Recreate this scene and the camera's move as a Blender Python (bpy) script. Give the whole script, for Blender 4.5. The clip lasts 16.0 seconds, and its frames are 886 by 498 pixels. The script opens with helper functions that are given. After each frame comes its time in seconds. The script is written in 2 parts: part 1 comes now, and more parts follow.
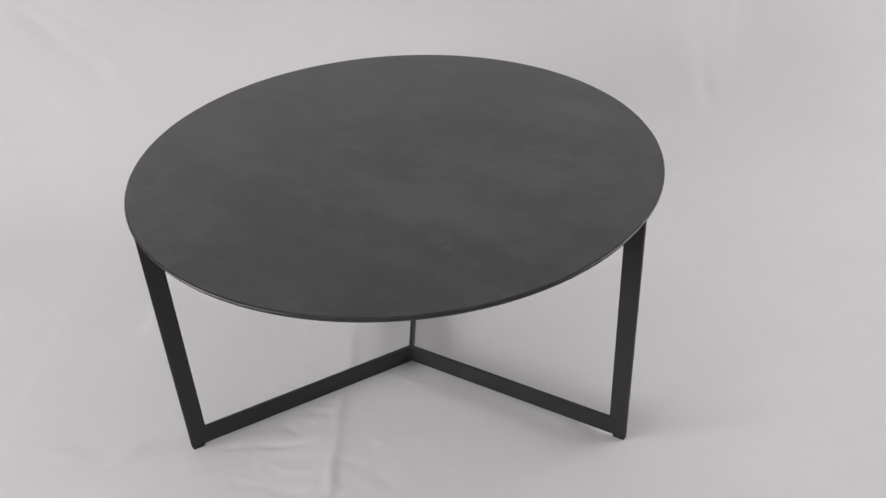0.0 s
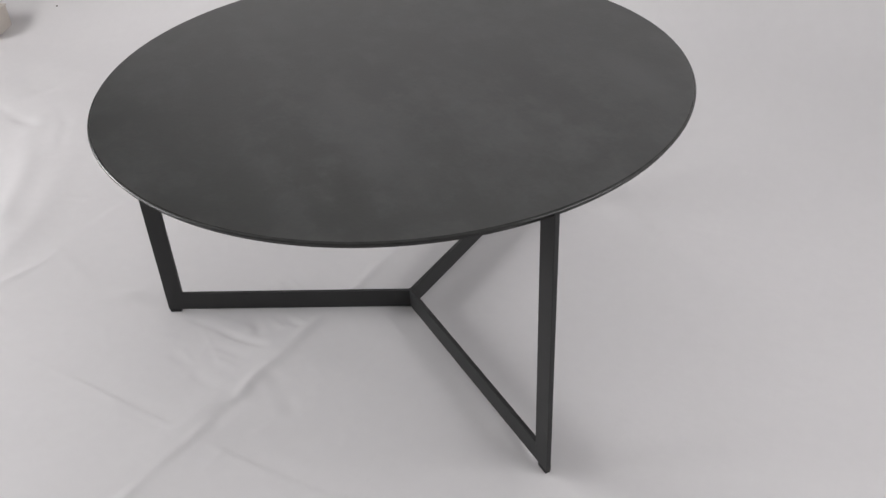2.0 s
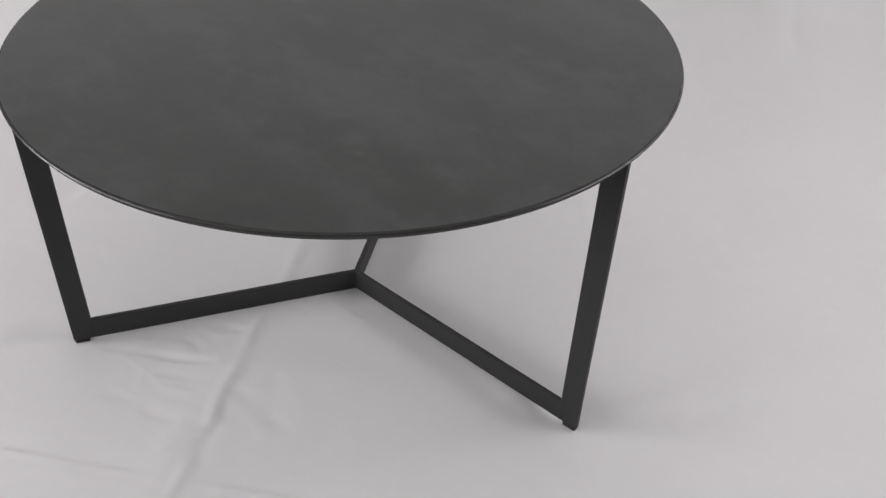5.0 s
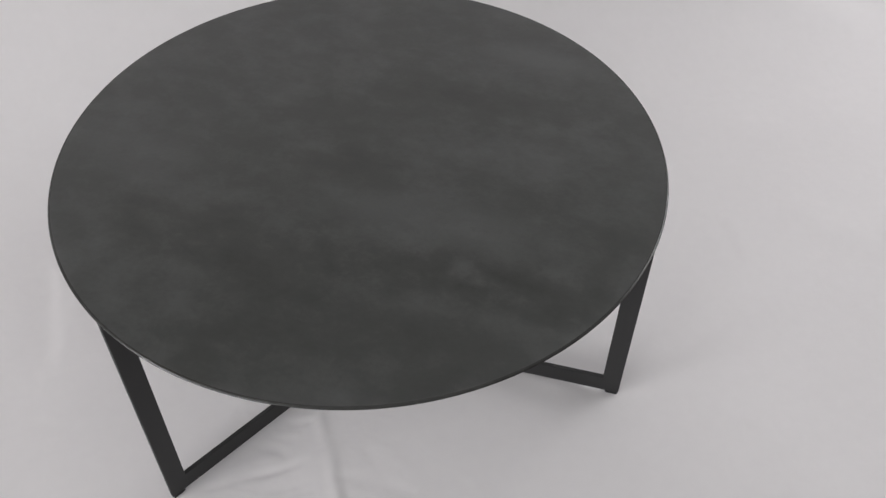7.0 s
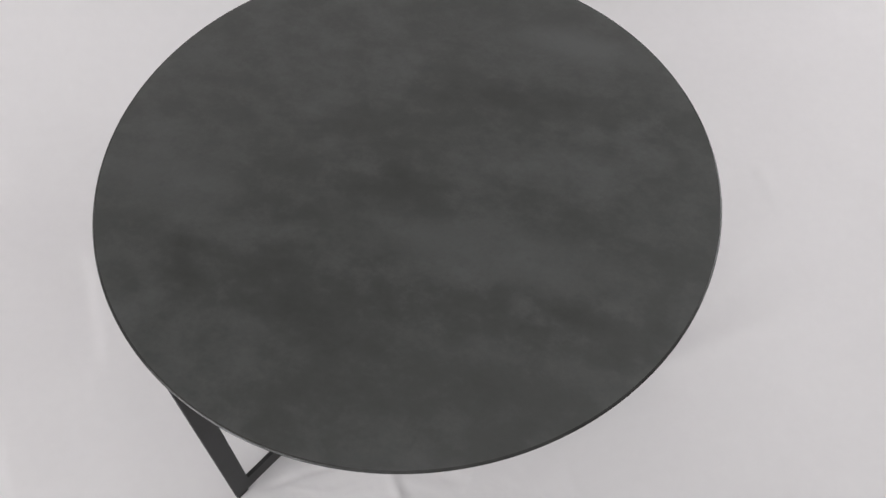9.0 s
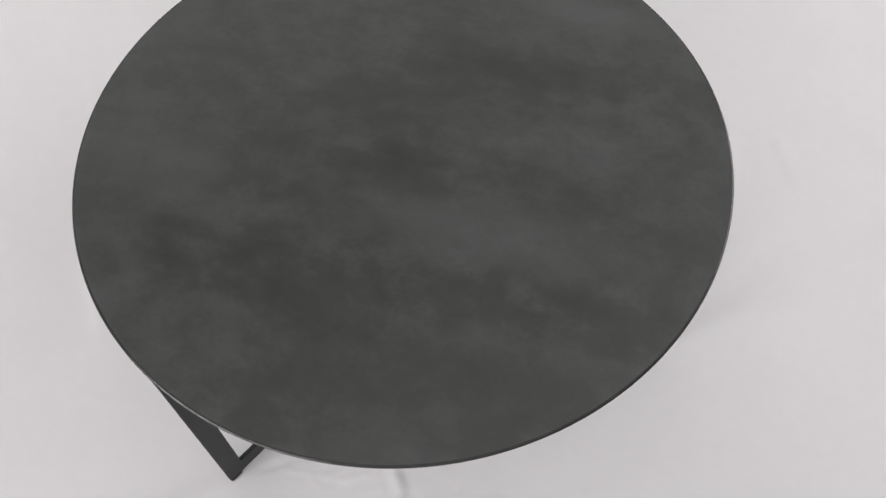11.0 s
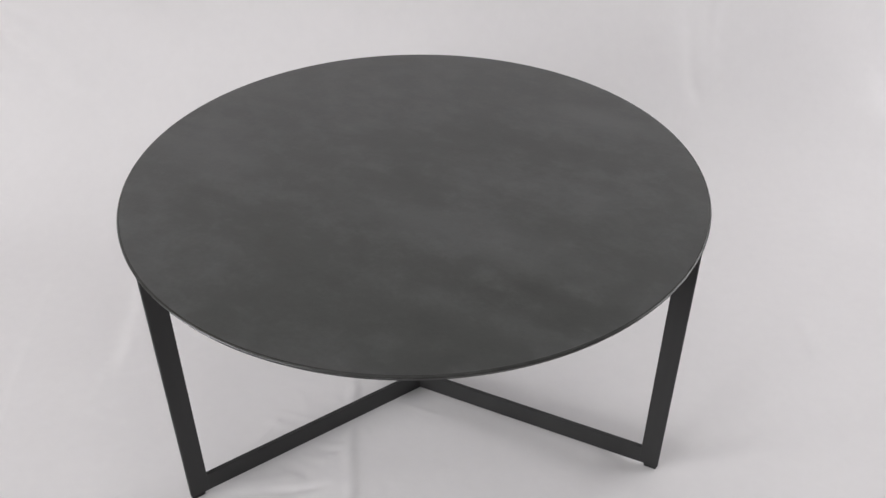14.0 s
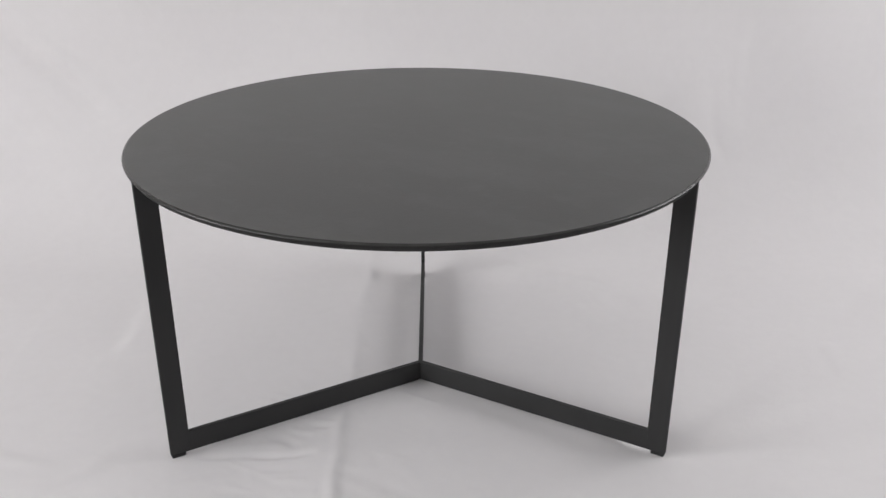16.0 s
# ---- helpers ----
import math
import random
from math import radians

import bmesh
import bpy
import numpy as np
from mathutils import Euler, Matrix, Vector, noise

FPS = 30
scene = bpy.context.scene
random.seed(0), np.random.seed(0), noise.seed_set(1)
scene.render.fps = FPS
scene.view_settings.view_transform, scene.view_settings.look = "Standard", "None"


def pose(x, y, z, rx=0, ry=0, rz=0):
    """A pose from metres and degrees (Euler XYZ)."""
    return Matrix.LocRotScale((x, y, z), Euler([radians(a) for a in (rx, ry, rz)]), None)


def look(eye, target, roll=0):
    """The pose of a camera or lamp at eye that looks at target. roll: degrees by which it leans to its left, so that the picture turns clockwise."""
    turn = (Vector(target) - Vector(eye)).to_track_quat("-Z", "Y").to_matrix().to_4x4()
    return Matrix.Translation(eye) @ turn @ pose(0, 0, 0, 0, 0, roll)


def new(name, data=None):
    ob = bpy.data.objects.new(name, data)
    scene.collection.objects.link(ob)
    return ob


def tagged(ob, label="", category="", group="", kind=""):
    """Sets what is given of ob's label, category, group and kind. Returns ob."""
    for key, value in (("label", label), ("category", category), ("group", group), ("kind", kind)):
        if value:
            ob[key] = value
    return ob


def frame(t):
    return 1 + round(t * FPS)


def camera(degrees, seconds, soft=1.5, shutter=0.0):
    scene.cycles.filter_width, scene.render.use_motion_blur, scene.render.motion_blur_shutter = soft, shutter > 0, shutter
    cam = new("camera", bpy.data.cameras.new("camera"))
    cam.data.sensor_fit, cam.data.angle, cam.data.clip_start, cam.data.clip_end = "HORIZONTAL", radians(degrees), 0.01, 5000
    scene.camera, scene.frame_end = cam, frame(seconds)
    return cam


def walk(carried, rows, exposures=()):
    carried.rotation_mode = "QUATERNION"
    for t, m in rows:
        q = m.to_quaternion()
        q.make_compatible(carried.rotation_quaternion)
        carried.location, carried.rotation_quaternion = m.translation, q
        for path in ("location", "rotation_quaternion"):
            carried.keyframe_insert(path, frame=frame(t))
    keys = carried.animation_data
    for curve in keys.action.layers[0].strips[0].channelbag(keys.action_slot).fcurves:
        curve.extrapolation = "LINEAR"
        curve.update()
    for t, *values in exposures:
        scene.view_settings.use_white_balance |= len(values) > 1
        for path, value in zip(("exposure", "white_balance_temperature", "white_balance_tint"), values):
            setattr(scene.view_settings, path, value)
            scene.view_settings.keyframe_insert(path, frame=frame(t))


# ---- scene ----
# ---- the camera and its walk ----
cam = camera(51.7, 16.0, soft=1.45)
PATH = [
    # seconds, x, y, z, and three angles in degrees
    (0.0, 0.1146, -1.2316, 1.0660, 56.08, 2.47, 0.65),
    (0.5, 0.2727, -1.1958, 1.0545, 56.57, 2.18, 9.78),
    (1.0, 0.4032, -1.0997, 1.0525, 54.66, 3.06, 16.37),
    (1.5, 0.5618, -1.0097, 1.0125, 53.51, 3.48, 24.41),
    (2.0, 0.6832, -0.9253, 0.9402, 54.20, 2.53, 31.87),
    (2.5, 0.7250, -0.8827, 0.8502, 55.88, 2.28, 32.75),
    (3.0, 0.7198, -0.8882, 0.7679, 57.80, 0.58, 28.41),
    (3.5, 0.6551, -0.9467, 0.7459, 58.71, -1.61, 21.97),
    (4.0, 0.5229, -0.9809, 0.7778, 56.73, -2.84, 17.37),
    (4.2, 0.4800, -0.9834, 0.7927, 55.94, -2.79, 16.93),
    (6.3, -0.0066, -1.0037, 1.1135, 45.39, -2.51, -4.84),
    (6.5, -0.0413, -0.9872, 1.1327, 45.27, -2.37, -7.05),
    (7.0, -0.1491, -0.9112, 1.2114, 42.92, -0.50, -15.44),
    (7.5, -0.2007, -0.8575, 1.2595, 40.15, 0.63, -19.89),
    (8.0, -0.1949, -0.7923, 1.3179, 36.17, 0.50, -19.57),
    (8.5, -0.1867, -0.7349, 1.3533, 33.92, 0.30, -18.62),
    (11.0, -0.1330, -0.6606, 1.3173, 30.07, 1.35, -17.50),
    (11.5, -0.1615, -0.7112, 1.2657, 32.60, 0.87, -17.50),
    (12.0, -0.1610, -0.7618, 1.2206, 36.55, 0.84, -15.90),
    (12.5, -0.1106, -0.8309, 1.1845, 41.14, 1.18, -11.01),
    (13.0, -0.0034, -0.9254, 1.1415, 47.00, 1.55, -3.82),
    (13.5, -0.0005, -1.0046, 1.1197, 50.93, 0.53, -2.85),
    (14.0, -0.0529, -1.0847, 1.0794, 53.78, -0.06, -4.74),
    (14.5, -0.0402, -1.1244, 1.0523, 54.12, 0.39, -3.88),
    (15.0, -0.0067, -1.1741, 1.0004, 56.34, 0.31, -1.99),
    (15.5, 0.0197, -1.2060, 0.9319, 59.63, -0.09, -0.43),
    (16.0, 0.0220, -1.2489, 0.7855, 66.02, -0.16, -0.53),
]
EXPOSURES = [(0.0, -0.17), (2.0, -0.18), (3.0, -0.13), (4.2, -0.12), (6.5, -0.25), (7.0, -0.22), (7.5, -0.08), (8.5, -0.05), (11.0, 0.06), (12.5, 0.06), (13.5, 0.06), (14.5, -0.05), (16.0, -0.10)]
walk(cam, [(t, pose(x, y, z, rx, ry, rz)) for t, x, y, z, rx, ry, rz in PATH], EXPOSURES)

# ---- world and light: daylight from two windows on one side and one on the other ----
ROOM_X, ROOM_BACK, ROOM_FRONT, ROOM_H = 2.2, 1.15, -4.2, 2.6
# each: y from, y to, z from, z to
FAR_WINDOW = (-2.8, -1.5, 0.55, 1.75)
NEAR_WINDOW = (-1.25, -0.25, 0.55, 1.45)
RIGHT_WINDOW = (-0.6, 0.9, 0.65, 1.85)

world = bpy.data.worlds.new("sky")
scene.world = world
world.use_nodes = True
sky = world.node_tree.nodes.new("ShaderNodeTexSky")
sky.sky_type = "NISHITA"
sky.sun_disc = False
sky.sun_elevation, sky.sun_rotation = radians(40), radians(200)
back = world.node_tree.nodes["Background"]
back.inputs["Strength"].default_value = 0.08
world.node_tree.links.new(sky.outputs["Color"], back.inputs["Color"])


def window_light(name, window, x, into, watts, colour):
    y0, y1, z0, z1 = window
    lamp = bpy.data.lights.new(name, "AREA")
    lamp.shape, lamp.size, lamp.size_y = "RECTANGLE", y1 - y0 - 0.06, z1 - z0 - 0.06
    lamp.energy, lamp.color = watts, colour
    ob = new(name, lamp)
    eye = Vector((x, (y0 + y1) / 2, (z0 + z1) / 2))
    ob.matrix_world = look(eye, eye + Vector((into, 0, 0)))
    return ob


window_light("far_daylight", FAR_WINDOW, -ROOM_X - 0.05, 1, 38, (1.0, 0.985, 0.985))
window_light("near_daylight", NEAR_WINDOW, -ROOM_X - 0.05, 1, 33, (1.0, 0.985, 0.985))
window_light("right_daylight", RIGHT_WINDOW, ROOM_X + 0.05, -1, 29, (1.0, 0.985, 0.985))


# ---- materials ----
class Nodes:
    """A node material under construction."""

    def __init__(self, name):
        self.material = bpy.data.materials.new(name)
        self.material.use_nodes = True
        self.tree = self.material.node_tree
        self.shader = self.tree.nodes["Principled BSDF"]
        self.place = self.add("ShaderNodeTexCoord").outputs["Object"]

    def add(self, kind, **values):
        node = self.tree.nodes.new(kind)
        for key, value in values.items():
            setattr(node, key, value)
        return node

    def link(self, a, b):
        self.tree.links.new(a, b)

    def mapped(self, scale=(1, 1, 1), turn=0.0, shift=(0, 0, 0)):
        """Shifted, then turned, then scaled."""
        node = self.add("ShaderNodeMapping")
        node.inputs["Rotation"].default_value = (0, 0, radians(turn))
        cos, sin = math.cos(radians(turn)), math.sin(radians(turn))
        node.inputs["Location"].default_value = (cos * shift[0] - sin * shift[1], sin * shift[0] + cos * shift[1], shift[2])
        self.link(self.place, node.inputs["Vector"])
        grow = self.add("ShaderNodeVectorMath", operation="MULTIPLY")
        self.link(node.outputs["Vector"], grow.inputs[0])
        grow.inputs[1].default_value = scale
        return grow.outputs["Vector"]

    def noise(self, vector, scale, detail=4.0, rough=0.55, twist=0.0):
        node = self.add("ShaderNodeTexNoise")
        node.inputs["Scale"].default_value = scale
        node.inputs["Detail"].default_value = detail
        node.inputs["Roughness"].default_value = rough
        node.inputs["Distortion"].default_value = twist
        self.link(vector, node.inputs["Vector"])
        return node.outputs["Fac"]

    def math(self, how, a, b):
        node = self.add("ShaderNodeMath", operation=how)
        for slot, value in zip(node.inputs, (a, b)):
            if isinstance(value, (int, float)):
                slot.default_value = value
            else:
                self.link(value, slot)
        return node.outputs[0]

    def ramp(self, fac, stops):
        node = self.add("ShaderNodeValToRGB")
        points = node.color_ramp.elements
        while len(points) < len(stops):
            points.new(0.5)
        for point, (at, colour) in zip(points, stops):
            point.position, point.color = at, (*colour, 1)
        self.link(fac, node.inputs["Fac"])
        return node.outputs["Color"]

    def span(self, fac, low, high, a=0.0, b=1.0):
        node = self.add("ShaderNodeMapRange")
        for key, value in (("From Min", low), ("From Max", high), ("To Min", a), ("To Max", b)):
            node.inputs[key].default_value = value
        self.link(fac, node.inputs["Value"])
        return node.outputs["Result"]

    def bump(self, height, strength, distance):
        node = self.add("ShaderNodeBump")
        node.inputs["Strength"].default_value = strength
        node.inputs["Distance"].default_value = distance
        self.link(height, node.inputs["Height"])
        self.link(node.outputs["Normal"], self.shader.inputs["Normal"])


def cloth_material():
    m = Nodes("white_cotton")
    soft = m.noise(m.mapped(), 2.3, 3)
    fine = m.noise(m.mapped(shift=(3, 1, 0)), 45, 4)
    mixed = m.math("ADD", m.math("MULTIPLY", soft, 0.7), m.math("MULTIPLY", fine, 0.3))
    spot = m.add("ShaderNodeVectorMath", operation="LENGTH")
    m.link(m.mapped((1.0, 1.6, 1.6), shift=(1.574, -0.584, -0.042)), spot.inputs[0])
    mixed = m.math("SUBTRACT", mixed, m.span(spot.outputs["Value"], 0.004, 0.007, 1.0, 0.0))
    m.link(m.ramp(mixed, [(0.0, (0.10, 0.09, 0.085)), (0.3, (0.732, 0.714, 0.720)), (0.7, (0.777, 0.759, 0.765))]), m.shader.inputs["Base Color"])
    m.shader.inputs["Roughness"].default_value = 0.85
    m.shader.inputs["Specular IOR Level"].default_value = 0.25
    m.shader.inputs["Sheen Weight"].default_value = 0.1
    weave = m.math("ADD", m.noise(m.mapped(), 9, 5, 0.6), m.math("MULTIPLY", m.noise(m.mapped(), 900, 1), 0.06))
    m.bump(weave, 0.20, 0.006)
    return m.material


def stone_material():
    """Dark grey sintered stone with drifting clouds that run along x."""
    m = Nodes("dark_stone")
    drift = m.noise(m.mapped((0.8, 1.25, 1.0), turn=36, shift=(3.7, 1.1, 0)), 3.2, 4, 0.5, 0.1)
    clouds = m.noise(m.mapped((0.8, 1.2, 1.0), turn=40, shift=(0.7, 0.2, 0)), 8, 7, 0.62, 0.15)
    streaks = m.noise(m.mapped((0.5, 1.4, 1.0), turn=32, shift=(2.1, 0.4, 0)), 13, 6, 0.62, 0.1)
    grains = m.noise(m.mapped((0.9, 1.1, 1.0), turn=30, shift=(1, 5, 0)), 26, 7, 0.66, 0.1)
    specks = m.noise(m.mapped(shift=(4, 2, 0)), 170, 3, 0.65)
    mixed = m.math("ADD", m.math("MULTIPLY", clouds, 0.34), m.math("MULTIPLY", streaks, 0.12))
    mixed = m.math("ADD", mixed, m.math("ADD", m.math("MULTIPLY", grains, 0.40), m.math("MULTIPLY", specks, 0.08)))
    mixed = m.math("ADD", mixed, m.math("MULTIPLY", drift, 0.12))
    ragged = m.math("MULTIPLY", m.math("SUBTRACT", clouds, 0.5), 2.2)
    ragged = m.math("ADD", ragged, m.math("MULTIPLY", m.math("SUBTRACT", grains, 0.5), 2.2))

    def patch(x, y, rx, ry, tone, tilt=36):
        """A lighter or darker cloud of its own, with a ragged edge."""
        at = m.mapped((1 / rx, 1 / ry, 0.0), turn=tilt, shift=(-x, -y, 0))
        far = m.add("ShaderNodeVectorMath", operation="LENGTH")
        m.link(at, far.inputs[0])
        return m.span(m.math("ADD", far.outputs["Value"], ragged), 0.25, 1.15, tone, 0.0)

    patches = [patch(0.29, 0.142, 0.09, 0.03, 0.055), patch(-0.275, 0.066, 0.10, 0.045, 0.05), patch(0.085, -0.165, 0.12, 0.04, 0.05),
               patch(-0.03, -0.085, 0.09, 0.04, 0.04), patch(-0.09, -0.193, 0.08, 0.025, 0.03), patch(0.05, -0.30, 0.08, 0.03, 0.03),
               patch(-0.16, -0.13, 0.15, 0.05, -0.05), patch(0.0, -0.205, 0.12, 0.035, -0.05), patch(0.23, 0.03, 0.13, 0.035, -0.04),
               patch(0.16, -0.31, 0.10, 0.04, -0.04), patch(-0.26, -0.24, 0.10, 0.05, -0.03), patch(-0.015, -0.03, 0.12, 0.035, -0.035),
               patch(0.10, 0.10, 0.14, 0.05, -0.02), patch(-0.20, 0.01, 0.07, 0.03, -0.03)]
    for one in patches:
        mixed = m.math("ADD", mixed, m.math("MULTIPLY", one, 1.6))
    m.link(m.ramp(mixed, [(0.352, (0.0182, 0.0200, 0.0176)), (0.5, (0.0322, 0.0346, 0.0318)), (0.648, (0.064, 0.0668, 0.0652))]), m.shader.inputs["Base Color"])
    m.link(m.span(mixed, 0.35, 0.65, 0.34, 0.43), m.shader.inputs["Roughness"])
    m.shader.inputs["Specular IOR Level"].default_value = 0.92
    m.bump(m.math("ADD", specks, m.math("MULTIPLY", grains, 0.5)), 0.10, 0.0012)
    return m.material


def rim_material(name, tone, rough, gloss):
    m = Nodes(name)
    specks = m.noise(m.mapped(), 60, 3)
    m.link(m.ramp(specks, [(0.3, (tone * 0.8, tone * 0.8, tone * 0.77)), (0.7, (tone * 1.2, tone * 1.2, tone * 1.15))]), m.shader.inputs["Base Color"])
    m.shader.inputs["Roughness"].default_value = rough
    m.shader.inputs["Specular IOR Level"].default_value = gloss
    return m.material


def steel_material():
    m = Nodes("black_powder_coat")
    grain = m.noise(m.mapped(), 320, 2)
    patches = m.noise(m.mapped(), 14, 4)
    m.link(m.ramp(patches, [(0.3, (0.019, 0.019, 0.0192)), (0.7, (0.027, 0.027, 0.0273))]), m.shader.inputs["Base Color"])
    m.link(m.span(patches, 0.3, 0.7, 0.50, 0.62), m.shader.inputs["Roughness"])
    m.shader.inputs["Specular IOR Level"].default_value = 0.46
    m.bump(grain, 0.15, 0.0006)
    return m.material


def plain_material(name, dark, light, scale=3.0, rough=0.7, relief=0.1):
    m = Nodes(name)
    patches = m.noise(m.mapped(), scale, 5)
    m.link(m.ramp(patches, [(0.3, dark), (0.7, light)]), m.shader.inputs["Base Color"])
    m.shader.inputs["Roughness"].default_value = rough
    m.bump(m.noise(m.mapped(), scale * 30, 3), relief, 0.002)
    return m.material


CLOTH = cloth_material()
STONE = stone_material()
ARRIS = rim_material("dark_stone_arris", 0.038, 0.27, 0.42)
# same stone, its tone darkened to paint the shade under the rim
SHADED_EDGE = rim_material("shaded_stone_edge", 0.012, 0.5, 0.15)
SHADED_UNDERCUT = rim_material("shaded_stone_undercut", 0.009, 0.5, 0.10)
STEEL = steel_material()
RUBBER = plain_material("black_rubber", (0.012, 0.012, 0.012), (0.02, 0.02, 0.02), 40, 0.75)
WALL = plain_material("wall_paint", (0.23, 0.228, 0.226), (0.27, 0.268, 0.266), 2.0, 0.8)
CEILING = plain_material("ceiling_paint", (0.78, 0.777, 0.774), (0.82, 0.817, 0.814), 2.0, 0.8)
FLOOR = plain_material("floor_screed", (0.08, 0.07, 0.06), (0.12, 0.105, 0.09), 3.0, 0.6)
CARD = plain_material("cardboard", (0.56, 0.51, 0.46), (0.63, 0.58, 0.53), 6.0, 0.8)


# ---- helpers of this scene ----
def linked(name, bm, material, parent=None, smooth=True):
    mesh = bpy.data.meshes.new(name)
    bm.normal_update()
    bm.to_mesh(mesh)
    bm.free()
    for face in mesh.polygons:
        face.use_smooth = smooth
    for one in (material if isinstance(material, list) else [material]):
        mesh.materials.append(one)
    ob = new(name, mesh)
    ob.parent = parent
    return ob


def part(name, bm, material, parent, label="", smooth=False):
    ob = linked(name, bm, material, parent, smooth)
    return tagged(ob, label) if label else ob


def box(bm, low, high):
    low, high = Vector(low), Vector(high)
    size = high - low
    made = bmesh.ops.create_cube(bm, size=1.0, matrix=Matrix.Translation((low + high) / 2) @ Matrix.Diagonal((*size, 1)))
    return made["verts"]


def bevelled(bm, width, segments=2):
    bmesh.ops.bevel(bm, geom=list(bm.edges), offset=width, segments=segments, profile=0.5, affect="EDGES", clamp_overlap=True)
    return bm


# ---- the room that closes the place ----
def wall(name, low, high, holes=()):
    """A wall 0.12 m thick; holes: openings in a wall that runs along y, each y from, y to, z from, z to, in order along y."""
    bm = bmesh.new()
    start = low[1]
    for y0, y1, z0, z1 in holes:
        box(bm, (low[0], start, low[2]), (high[0], y0, high[2]))
        box(bm, (low[0], y0, low[2]), (high[0], y1, z0))
        box(bm, (low[0], y0, z1), (high[0], y1, high[2]))
        start = y1
    box(bm, (low[0], start, low[2]), high)
    return tagged(linked(name, bm, WALL, smooth=False), "plain grey painted room wall", "wall", kind="structure")


W = 0.12
wall("wall_north", (-ROOM_X, ROOM_BACK, 0), (ROOM_X, ROOM_BACK + W, ROOM_H))
wall("wall_south", (-ROOM_X, ROOM_FRONT - W, 0), (ROOM_X, ROOM_FRONT, ROOM_H))
wall("wall_west", (-ROOM_X - W, ROOM_FRONT - W, 0), (-ROOM_X, ROOM_BACK + W, ROOM_H), (FAR_WINDOW, NEAR_WINDOW))
wall("wall_east", (ROOM_X, ROOM_FRONT - W, 0), (ROOM_X + W, ROOM_BACK + W, ROOM_H), (RIGHT_WINDOW,))
bm = bmesh.new()
box(bm, (-ROOM_X - W, ROOM_FRONT - W, ROOM_H), (ROOM_X + W, ROOM_BACK + W, ROOM_H + W))
tagged(linked("ceiling", bm, CEILING, smooth=False), "plain off-white painted ceiling", "ceiling", kind="structure")
bm = bmesh.new()
box(bm, (-ROOM_X - W, ROOM_FRONT - W, -0.15), (ROOM_X + W, ROOM_BACK + W, -0.012))
tagged(linked("floor", bm, FLOOR, smooth=False), "plain dark floor under the cloth", "floor", kind="structure")

# ---- the white cloth: it lies on the floor and sweeps up behind the table ----
BEND, RADIUS = 0.40, 0.42      # where the sweep starts, and its radius
X0, X1, S0, S1, S2 = -2.15, 1.85, -1.0, 0.8, 2.2
NX, NS = 700, 520
gx = np.linspace(0, 1, NX)
gs = np.linspace(0, 1, NS)
# the grid is finer in the middle
gx = X0 + (X1 - X0) * (gx + 0.55 * np.sin(2 * np.pi * gx) / (2 * np.pi))
gs = S0 + (S1 - S0) * (gs + 0.5 * np.sin(2 * np.pi * gs) / (2 * np.pi))
gs = np.concatenate([gs, np.linspace(S1 + 0.012, S2, 90)])      # it hangs to the floor from chest height
NS = len(gs)
XX, SS = np.meshgrid(gx, gs)
LIFT = np.zeros_like(XX)


def crease(x0, s0, x1, s1, width, height, step=0.0, bow=0.0, wobble=1.0):
    """A ridge (or, below nought, a groove) along a line of the cloth; step: how much higher its right side lies; bow: how far its middle swings out; wobble: how unsteady it runs."""
    global LIFT
    dx, ds = x1 - x0, s1 - s0
    size = math.hypot(dx, ds)
    along = ((XX - x0) * dx + (SS - s0) * ds) / size
    across = ((XX - x0) * ds - (SS - s0) * dx) / size
    u = along / size
    across = across - bow * 4 * np.clip(u, 0, 1) * (1 - np.clip(u, 0, 1))
    k = min(1.0, 0.010 / width)
    height, step = 1.6 * height, 1.6 * step      # how sharply the cloth is creased
    across = across + 0.20 * wobble * width * (np.sin(61 * k * along + 9 * x0) + np.sin(23 * k * along + 31 * s0))
    height = height * (0.80 + 0.30 * np.sin(37 * k * along + 17 * s0) + 0.18 * np.sin(90 * k * along + 5 * x0))
    fade = min(0.25 * size, 0.12)
    ends = np.clip((along + fade * 0.3) / fade, 0, 1) * np.clip((size - along + fade * 0.3) / fade, 0, 1)
    ends = ends * ends * (3 - 2 * ends)
    LIFT += ends * height * np.exp(-(across / width) ** 2)
    if step:
        LIFT += ends * step * 0.5 * (across / width) * np.exp(-0.5 * (across / (2.2 * width)) ** 2)


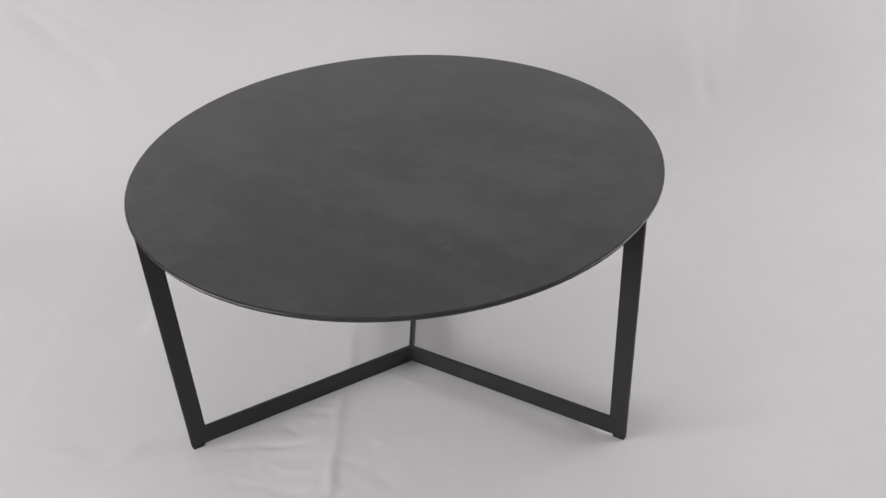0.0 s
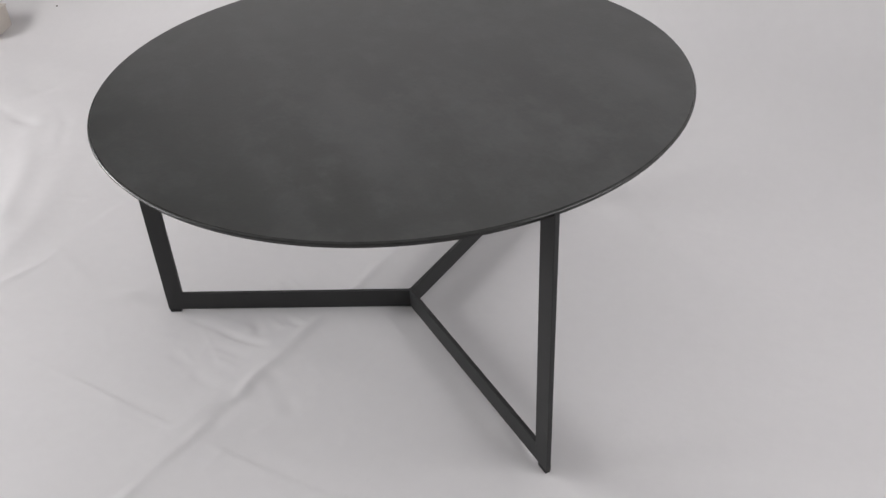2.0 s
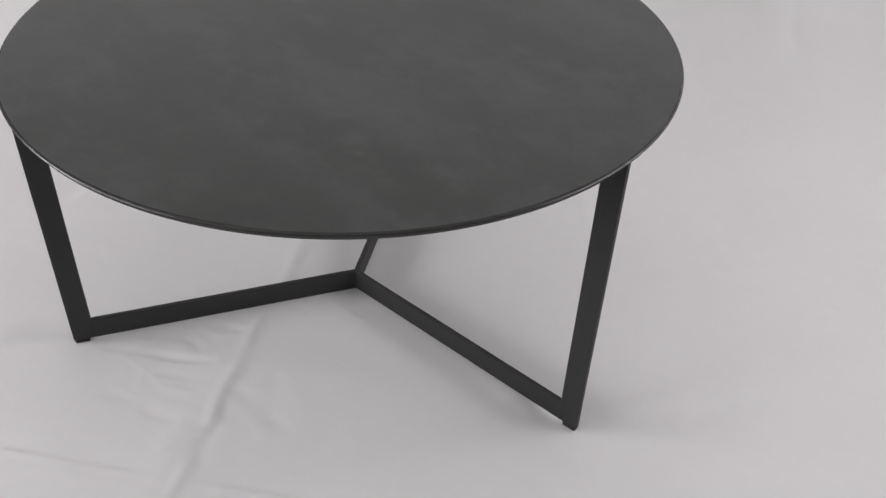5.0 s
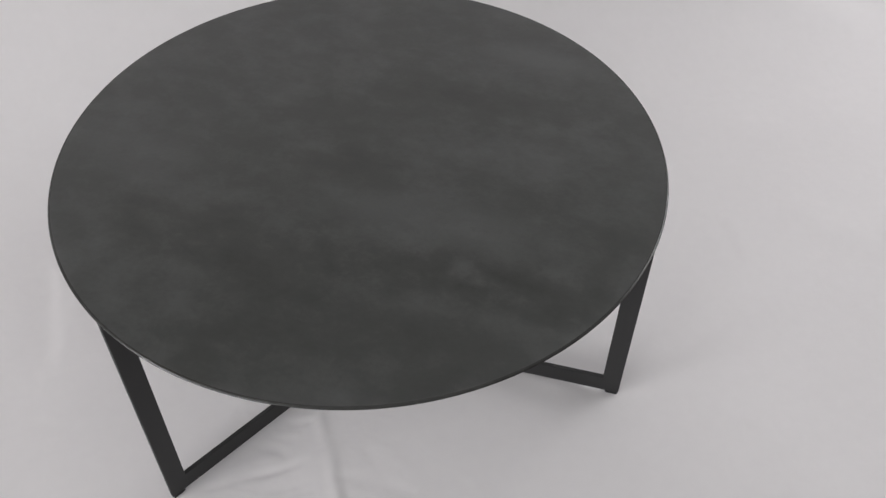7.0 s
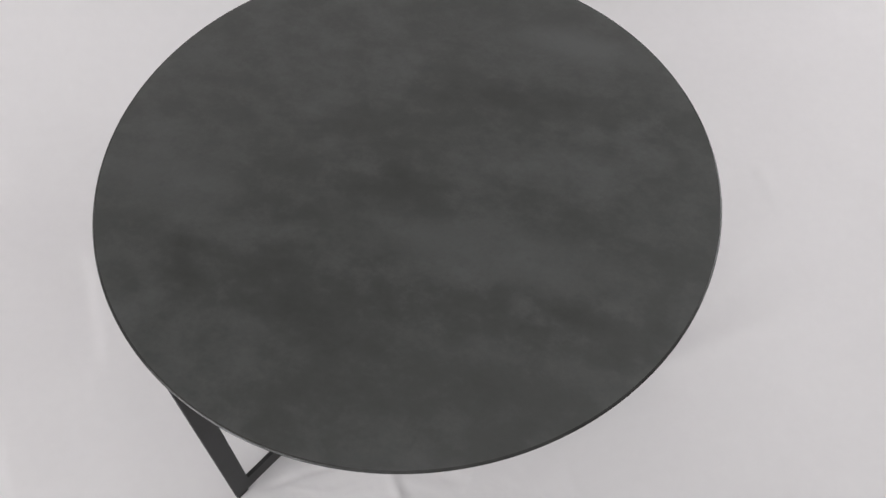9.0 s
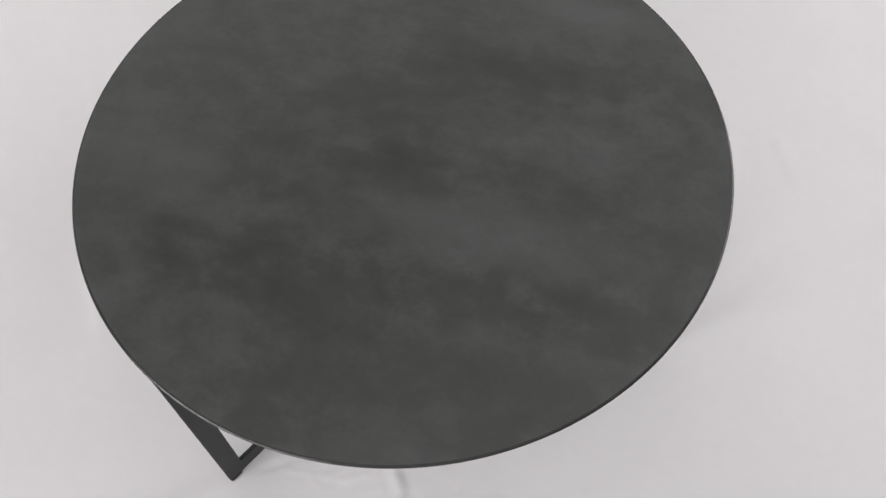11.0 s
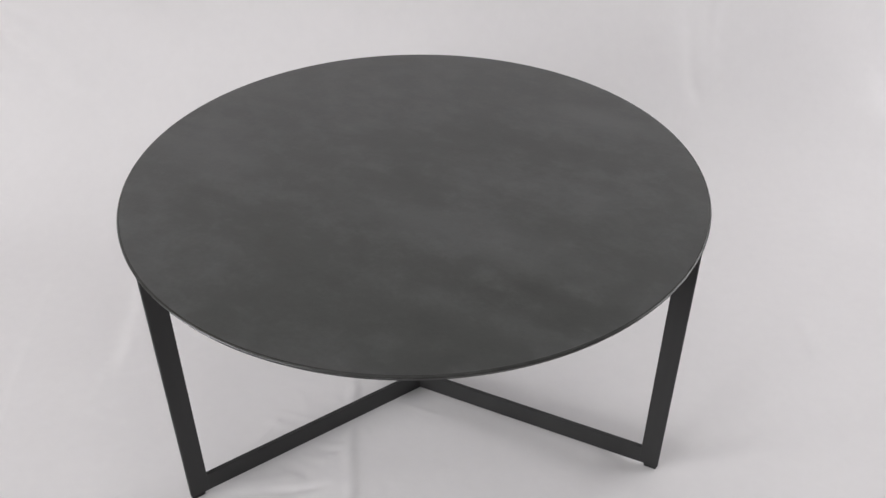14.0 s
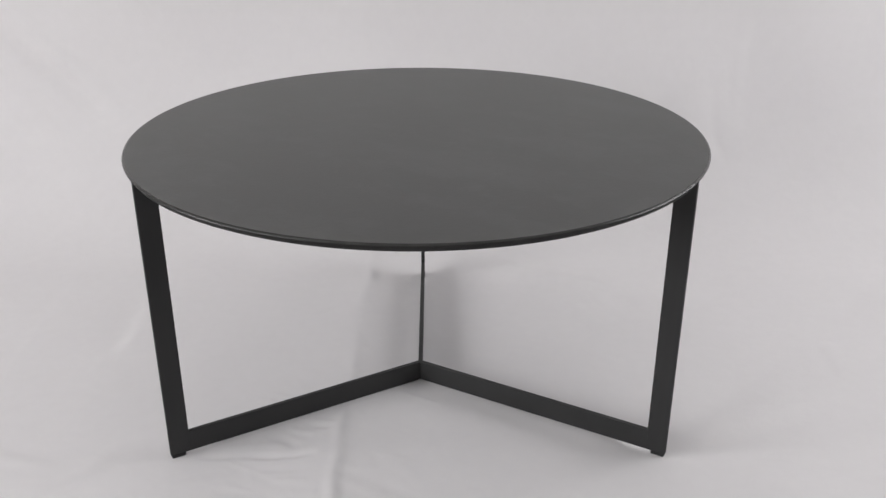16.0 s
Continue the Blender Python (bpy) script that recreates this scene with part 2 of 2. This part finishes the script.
def folds():
    # press lines from the folded sheet
    crease(-0.100, 0.70, -0.110, 0.20, 0.014, 0.0018, 0.0005, 0.0, 0.7)
    crease(-0.111, 0.16, -0.113, -0.08, 0.011, 0.0016, 0.0006, 0.0, 0.6)
    crease(-0.116, -0.04, -0.111, -0.32, 0.010, 0.0018, 0.0007, 0.003, 0.7)
    crease(-0.106, -0.29, -0.106, -0.36, 0.014, -0.0012, 0.0, 0.0, 0.5)
    crease(-0.113, -0.34, -0.118, -0.68, 0.009, 0.0013, 0.0005, 0.0, 0.7)
    crease(-0.140, -0.33, -0.150, -0.62, 0.016, 0.0006, 0.0, 0.0, 0.8)
    crease(-0.105, 0.66, -0.125, -0.50, 0.045, 0.0014, 0.0, 0.0, 0.5)
    crease(-0.66, -0.398, -0.33, -0.391, 0.0065, 0.0006, 0.0003, 0.0, 0.5)
    crease(-0.37, -0.392, -0.150, -0.387, 0.0050, 0.0014, 0.0006, 0.0, 0.3)
    crease(-0.086, -0.386, 0.10, -0.377, 0.0055, 0.0013, 0.0006, 0.0, 0.4)
    crease(0.08, -0.378, 0.24, -0.372, 0.0065, 0.0005, 0.0002, 0.0, 0.5)
    crease(-0.665, -0.16, -0.685, 0.46, 0.007, 0.0004, 0.0002)
    crease(-0.502, 0.08, -0.505, 0.32, 0.012, 0.0010, 0.0016)
    # tight little folds that pull towards one foot and the press line
    crease(-0.318, -0.196, -0.150, -0.189, 0.0075, -0.0019, 0.0, 0.004, 0.6)
    crease(-0.285, -0.176, -0.185, -0.172, 0.009, 0.0010)
    crease(-0.235, -0.131, -0.172, -0.175, 0.009, -0.0010)
    crease(-0.192, -0.130, -0.150, -0.144, 0.007, 0.0010)
    crease(-0.178, -0.101, -0.122, -0.116, 0.006, 0.0009, 0.0, 0.004)
    crease(-0.172, -0.114, -0.128, -0.126, 0.006, -0.0010, 0.0, 0.004)
    crease(-0.215, -0.222, -0.142, -0.230, 0.008, -0.0006)
    crease(-0.195, -0.245, -0.148, -0.252, 0.007, 0.0007)
    crease(-0.206, -0.286, -0.148, -0.301, 0.009, -0.0007)
    crease(-0.118, -0.222, -0.008, -0.289, 0.010, -0.0007, 0.0, -0.004)
    crease(-0.105, -0.245, -0.030, -0.300, 0.009, 0.0005)
    crease(-0.062, -0.188, -0.028, -0.274, 0.010, -0.0006, 0.0, 0.006)
    crease(-0.035, -0.200, -0.004, -0.262, 0.012, 0.0005)
    crease(0.015, -0.345, 0.055, -0.305, 0.012, -0.0006)
    crease(-0.27, -0.27, -0.18, -0.285, 0.010, -0.0005)
    # soft folds round the table
    crease(-0.66, -0.35, -0.42, -0.180, 0.014, 0.0012, 0.0, 0.008)
    crease(-0.664, -0.31, -0.650, -0.17, 0.011, 0.0013)
    crease(-0.650, -0.183, -0.515, -0.212, 0.012, 0.0013)
    crease(-0.53, -0.285, -0.41, -0.20, 0.010, 0.0009)
    crease(0.14, 0.43, 0.42, 0.28, 0.024, 0.0040, 0.0, -0.012)
    crease(0.262, 0.41, 0.305, 0.19, 0.019, -0.0034, 0.0, 0.008)
    crease(0.300, 0.36, 0.345, 0.18, 0.020, 0.0018)
    crease(0.70, 0.12, 0.69, -0.01, 0.014, 0.0016)
    crease(0.80, 0.10, 1.10, -0.15, 0.05, 0.0035)
    # the bunched fold at the side of the cloth
    crease(-1.135, 0.165, -0.790, -0.21, 0.030, 0.0040)
    crease(-1.070, 0.190, -0.715, -0.25, 0.040, 0.0030, 0.0, -0.012)
    crease(-1.150, 0.225, -0.95, 0.07, 0.013, -0.0012, 0.0, -0.014)
    crease(-1.30, 0.150, -1.09, 0.112, 0.016, -0.0030, 0.0, -0.006)
    crease(-1.45, 0.06, -1.13, 0.08, 0.040, 0.0035)
    crease(-1.40, 0.33, -1.22, 0.26, 0.055, -0.0040)
    # the drape of the part that hangs
    crease(-1.12, 1.21, -0.68, 0.82, 0.022, -0.0054, 0.0, 0.006)
    crease(-1.07, 1.24, -0.62, 0.80, 0.024, 0.0046, 0.0, 0.006)
    crease(-1.20, 1.14, -0.80, 0.78, 0.030, 0.0035)
    crease(-1.30, 1.20, -0.95, 0.55, 0.060, 0.0045)
    crease(0.742, 1.45, 0.705, 0.80, 0.012, 0.0008, 0.0004, 0.0, 0.6)
    crease(0.645, 0.95, 0.668, 0.74, 0.016, -0.0016)
    crease(1.10, 0.82, 1.55, 0.42, 0.060, -0.012)
    crease(1.22, 0.92, 1.60, 0.60, 0.050, 0.010)
    crease(0.50, 1.60, 0.62, 0.80, 0.060, 0.004)


folds()
pick = random.Random(5)
for _ in range(34):                       # small puckers along the main press line
    x, s = pick.uniform(-0.30, 0.10), pick.uniform(-0.40, -0.04)
    a, r = radians(pick.choice((-32, -18, -75, 62)) + pick.uniform(-14, 14)), pick.uniform(0.02, 0.055)
    crease(x - r * math.cos(a), s - r * math.sin(a), x + r * math.cos(a), s + r * math.sin(a), pick.uniform(0.004, 0.009), pick.uniform(0.0001, 0.0004))

for _ in range(60):                       # and fainter ones over the front of the cloth
    x, s = pick.uniform(-0.85, 0.15), pick.uniform(-0.55, 0.15)
    a, r = radians(pick.choice((25, -20, -60, 80)) + pick.uniform(-18, 18)), pick.uniform(0.02, 0.07)
    crease(x - r * math.cos(a), s - r * math.sin(a), x + r * math.cos(a), s + r * math.sin(a), pick.uniform(0.005, 0.010), pick.uniform(0.0001, 0.0004))


def waves(size, seed, high):
    """Smooth uneven ground from a sum of sine waves."""
    roll = np.random.RandomState(seed)
    out = np.zeros_like(XX)
    for _ in range(9):
        a, p, k = roll.uniform(0, np.pi), roll.uniform(0, 6.28), 2 * np.pi / (size * roll.uniform(0.7, 1.5))
        out += np.sin(k * (XX * np.cos(a) + SS * np.sin(a)) + p)
    return high * out / 4


HANG = np.clip((SS - 0.4) / 0.5, 0, 1)
LIFT += waves(0.55, 3, 0.0016) * (1 + 4 * HANG) + waves(0.16, 8, 0.0003) * (1 + HANG)
# it lies flat where the three feet press it down
for fx, fy in ((-0.335, -0.193), (0.335, -0.193), (0.0, 0.387)):
    LIFT *= 1 - np.exp(-(((XX - fx) ** 2 + (SS - fy) ** 2) / 0.035 ** 2))
# and it puffs up a little against the three bars between them
for turn in (210, 330, 90):
    ax, ay = math.cos(radians(turn)), math.sin(radians(turn))
    along, across = XX * ax + SS * ay, XX * ay - SS * ax
    near = np.exp(-(across / 0.022) ** 2) * np.clip((along + 0.02) / 0.03, 0, 1) * np.clip((0.355 - along) / 0.05, 0, 1)
    LIFT = LIFT * (1 - near) + 0.0040 * near
LIFT = np.where(SS < BEND, np.maximum(LIFT, -0.006), LIFT)

ANGLE = np.clip((SS - BEND) / RADIUS, 0, radians(86))
REST = np.maximum(SS - BEND - RADIUS * radians(86), 0)
PY = np.minimum(SS, BEND) + RADIUS * np.sin(ANGLE) + REST * np.cos(ANGLE) - LIFT * np.sin(ANGLE)
PZ = RADIUS * (1 - np.cos(ANGLE)) + REST * np.sin(ANGLE) + LIFT * np.cos(ANGLE)
spots = np.stack([XX, PY, PZ], -1).reshape(-1, 3)
index = np.arange(NX * NS).reshape(NS, NX)
quads = np.stack([index[:-1, :-1], index[:-1, 1:], index[1:, 1:], index[1:, :-1]], -1).reshape(-1, 4)
mesh = bpy.data.meshes.new("backdrop")
mesh.from_pydata(spots.tolist(), [], quads.tolist())
mesh.polygons.foreach_set("use_smooth", np.ones(len(quads), dtype=bool))
mesh.materials.append(CLOTH)
cloth = tagged(new("backdrop", mesh), "creased white cotton cloth sweeping from the floor up behind the table", "backdrop", kind="structure")
thick = cloth.modifiers.new("thickness", "SOLIDIFY")
thick.thickness, thick.offset = 0.002, -1

# ---- the round coffee table ----
TOP_R, TOP_Z, TOP_T = 0.400, 0.4126, 0.0125
BAR_T, BAR_LOW, BAR_HIGH = 0.0065, 0.0050, 0.0368
LEG_IN, LEG_OUT = 0.3705, 0.3985


def disc(profile, faces=192):
    """A solid of revolution about z from (radius, height) pairs, closed at both ends."""
    bm = bmesh.new()
    rings = []
    for r, z in profile:
        rings.append([bm.verts.new((r * math.cos(2 * math.pi * i / faces), r * math.sin(2 * math.pi * i / faces), z)) for i in range(faces)])
    for a, b in zip(rings, rings[1:]):
        for i in range(faces):
            bm.faces.new((a[i], a[(i + 1) % faces], b[(i + 1) % faces], b[i]))
    bm.faces.new(rings[-1])
    bm.faces.new(list(reversed(rings[0])))
    return bm


def arc(cr, cz, radius, start, end, steps):
    return [(cr + radius * math.cos(radians(start + (end - start) * i / steps)), cz + radius * math.sin(radians(start + (end - start) * i / steps))) for i in range(steps + 1)]


def tabletop(parent):
    low, high = TOP_Z - TOP_T, TOP_Z
    profile = [(TOP_R - 0.0115, low), (TOP_R - 0.0102, low + 0.0003), (TOP_R - 0.0038, low + 0.0040), (TOP_R - 0.0004, high - 0.0027)]
    profile += arc(TOP_R - 0.0032, high - 0.0034, 0.0034, 20, 88, 9) + [(TOP_R - 0.0042, high), (TOP_R - 0.03, high)]
    bm = disc(profile)
    bm.faces.ensure_lookup_table()
    for face in bm.faces:
        face.smooth = True
        c = face.calc_center_median()
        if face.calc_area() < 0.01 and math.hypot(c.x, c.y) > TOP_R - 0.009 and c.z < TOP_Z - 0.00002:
            # rim faces lower down take the tones with shade painted in
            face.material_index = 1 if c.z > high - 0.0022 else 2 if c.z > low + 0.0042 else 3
    ob = linked("tabletop", bm, [STONE, ARRIS, SHADED_EDGE, SHADED_UNDERCUT], parent)
    return tagged(ob, "round dark grey stone-look tabletop with a thin rounded edge")


def floor_bar(parent, turn):
    """A flat bar on edge, from the middle out to the leg, mitred where the three meet."""
    h, point = BAR_T / 2, BAR_T / 2 / math.tan(radians(60))
    outline = [(0, 0), (point, -h), (LEG_IN + 0.0005, -h), (LEG_IN + 0.0005, h), (point, h)]
    bm = bmesh.new()
    low = [bm.verts.new((x, y, BAR_LOW)) for x, y in outline]
    high = [bm.verts.new((x, y, BAR_HIGH)) for x, y in outline]
    bm.faces.new(list(reversed(low)))
    bm.faces.new(high)
    for i in range(5):
        bm.faces.new((low[i], low[(i + 1) % 5], high[(i + 1) % 5], high[i]))
    edges = [e for e in bm.edges if abs(e.verts[0].co.z - e.verts[1].co.z) < 1e-6 and abs(abs(e.verts[0].co.y) - h) < 1e-6 and abs(abs(e.verts[1].co.y) - h) < 1e-6 and e.calc_length() > 0.1]
    bmesh.ops.bevel(bm, geom=edges, offset=0.0009, segments=2, profile=0.5, affect="EDGES")
    ob = part("floor_bar", bm, STEEL, parent)
    ob.matrix_basis = pose(0, 0, 0, 0, 0, turn)
    return ob


def leg(parent, turn):
    bm = bmesh.new()
    box(bm, (LEG_IN, -BAR_T / 2, BAR_LOW), (LEG_OUT, BAR_T / 2, TOP_Z - 0.0030))
    bevelled(bm, 0.0009)
    ob = part("leg", bm, STEEL, parent)
    ob.matrix_basis = pose(0, 0, 0, 0, 0, turn)
    return ob


def foot_pad(parent, turn):
    """A low glide under the leg, longer than wide, with rounded edges."""
    bm = bmesh.new()
    box(bm, (LEG_OUT - 0.0205, -0.0039, 0.0), (LEG_OUT - 0.0015, 0.0039, BAR_LOW + 0.0005))
    bevelled(bm, 0.0014, 3)
    ob = part("foot_pad", bm, RUBBER, parent, "low black rubber glide", True)
    ob.matrix_basis = pose(0, 0, 0, 0, 0, turn)
    return ob


table = tagged(new("coffee_table"), "round coffee table, dark stone-look top on black flat-bar legs", "coffee table")
tabletop(table)
for turn in (210, 330, 90):
    floor_bar(table, turn)
    leg(table, turn)
    foot_pad(table, turn)

# ---- what stands beyond the edge of the cloth ----
carton = tagged(new("carton"), "pale brown cardboard box standing at the edge of the cloth", "box")
carton.matrix_basis = pose(-1.664, 0.489, 0.005, 0, 0, 26.6)
bm = bmesh.new()
box(bm, (-0.15, -0.10, 0.0), (0.0, 0.0, 0.060))
part("body", bevelled(bm, 0.002), CARD, carton)
for low, high in (((-0.152, -0.102, 0.0602), (0.002, -0.051, 0.0635)), ((-0.152, -0.049, 0.0602), (0.002, 0.002, 0.0635))):
    bm = bmesh.new()
    box(bm, low, high)
    part("flap", bevelled(bm, 0.001), CARD, carton)
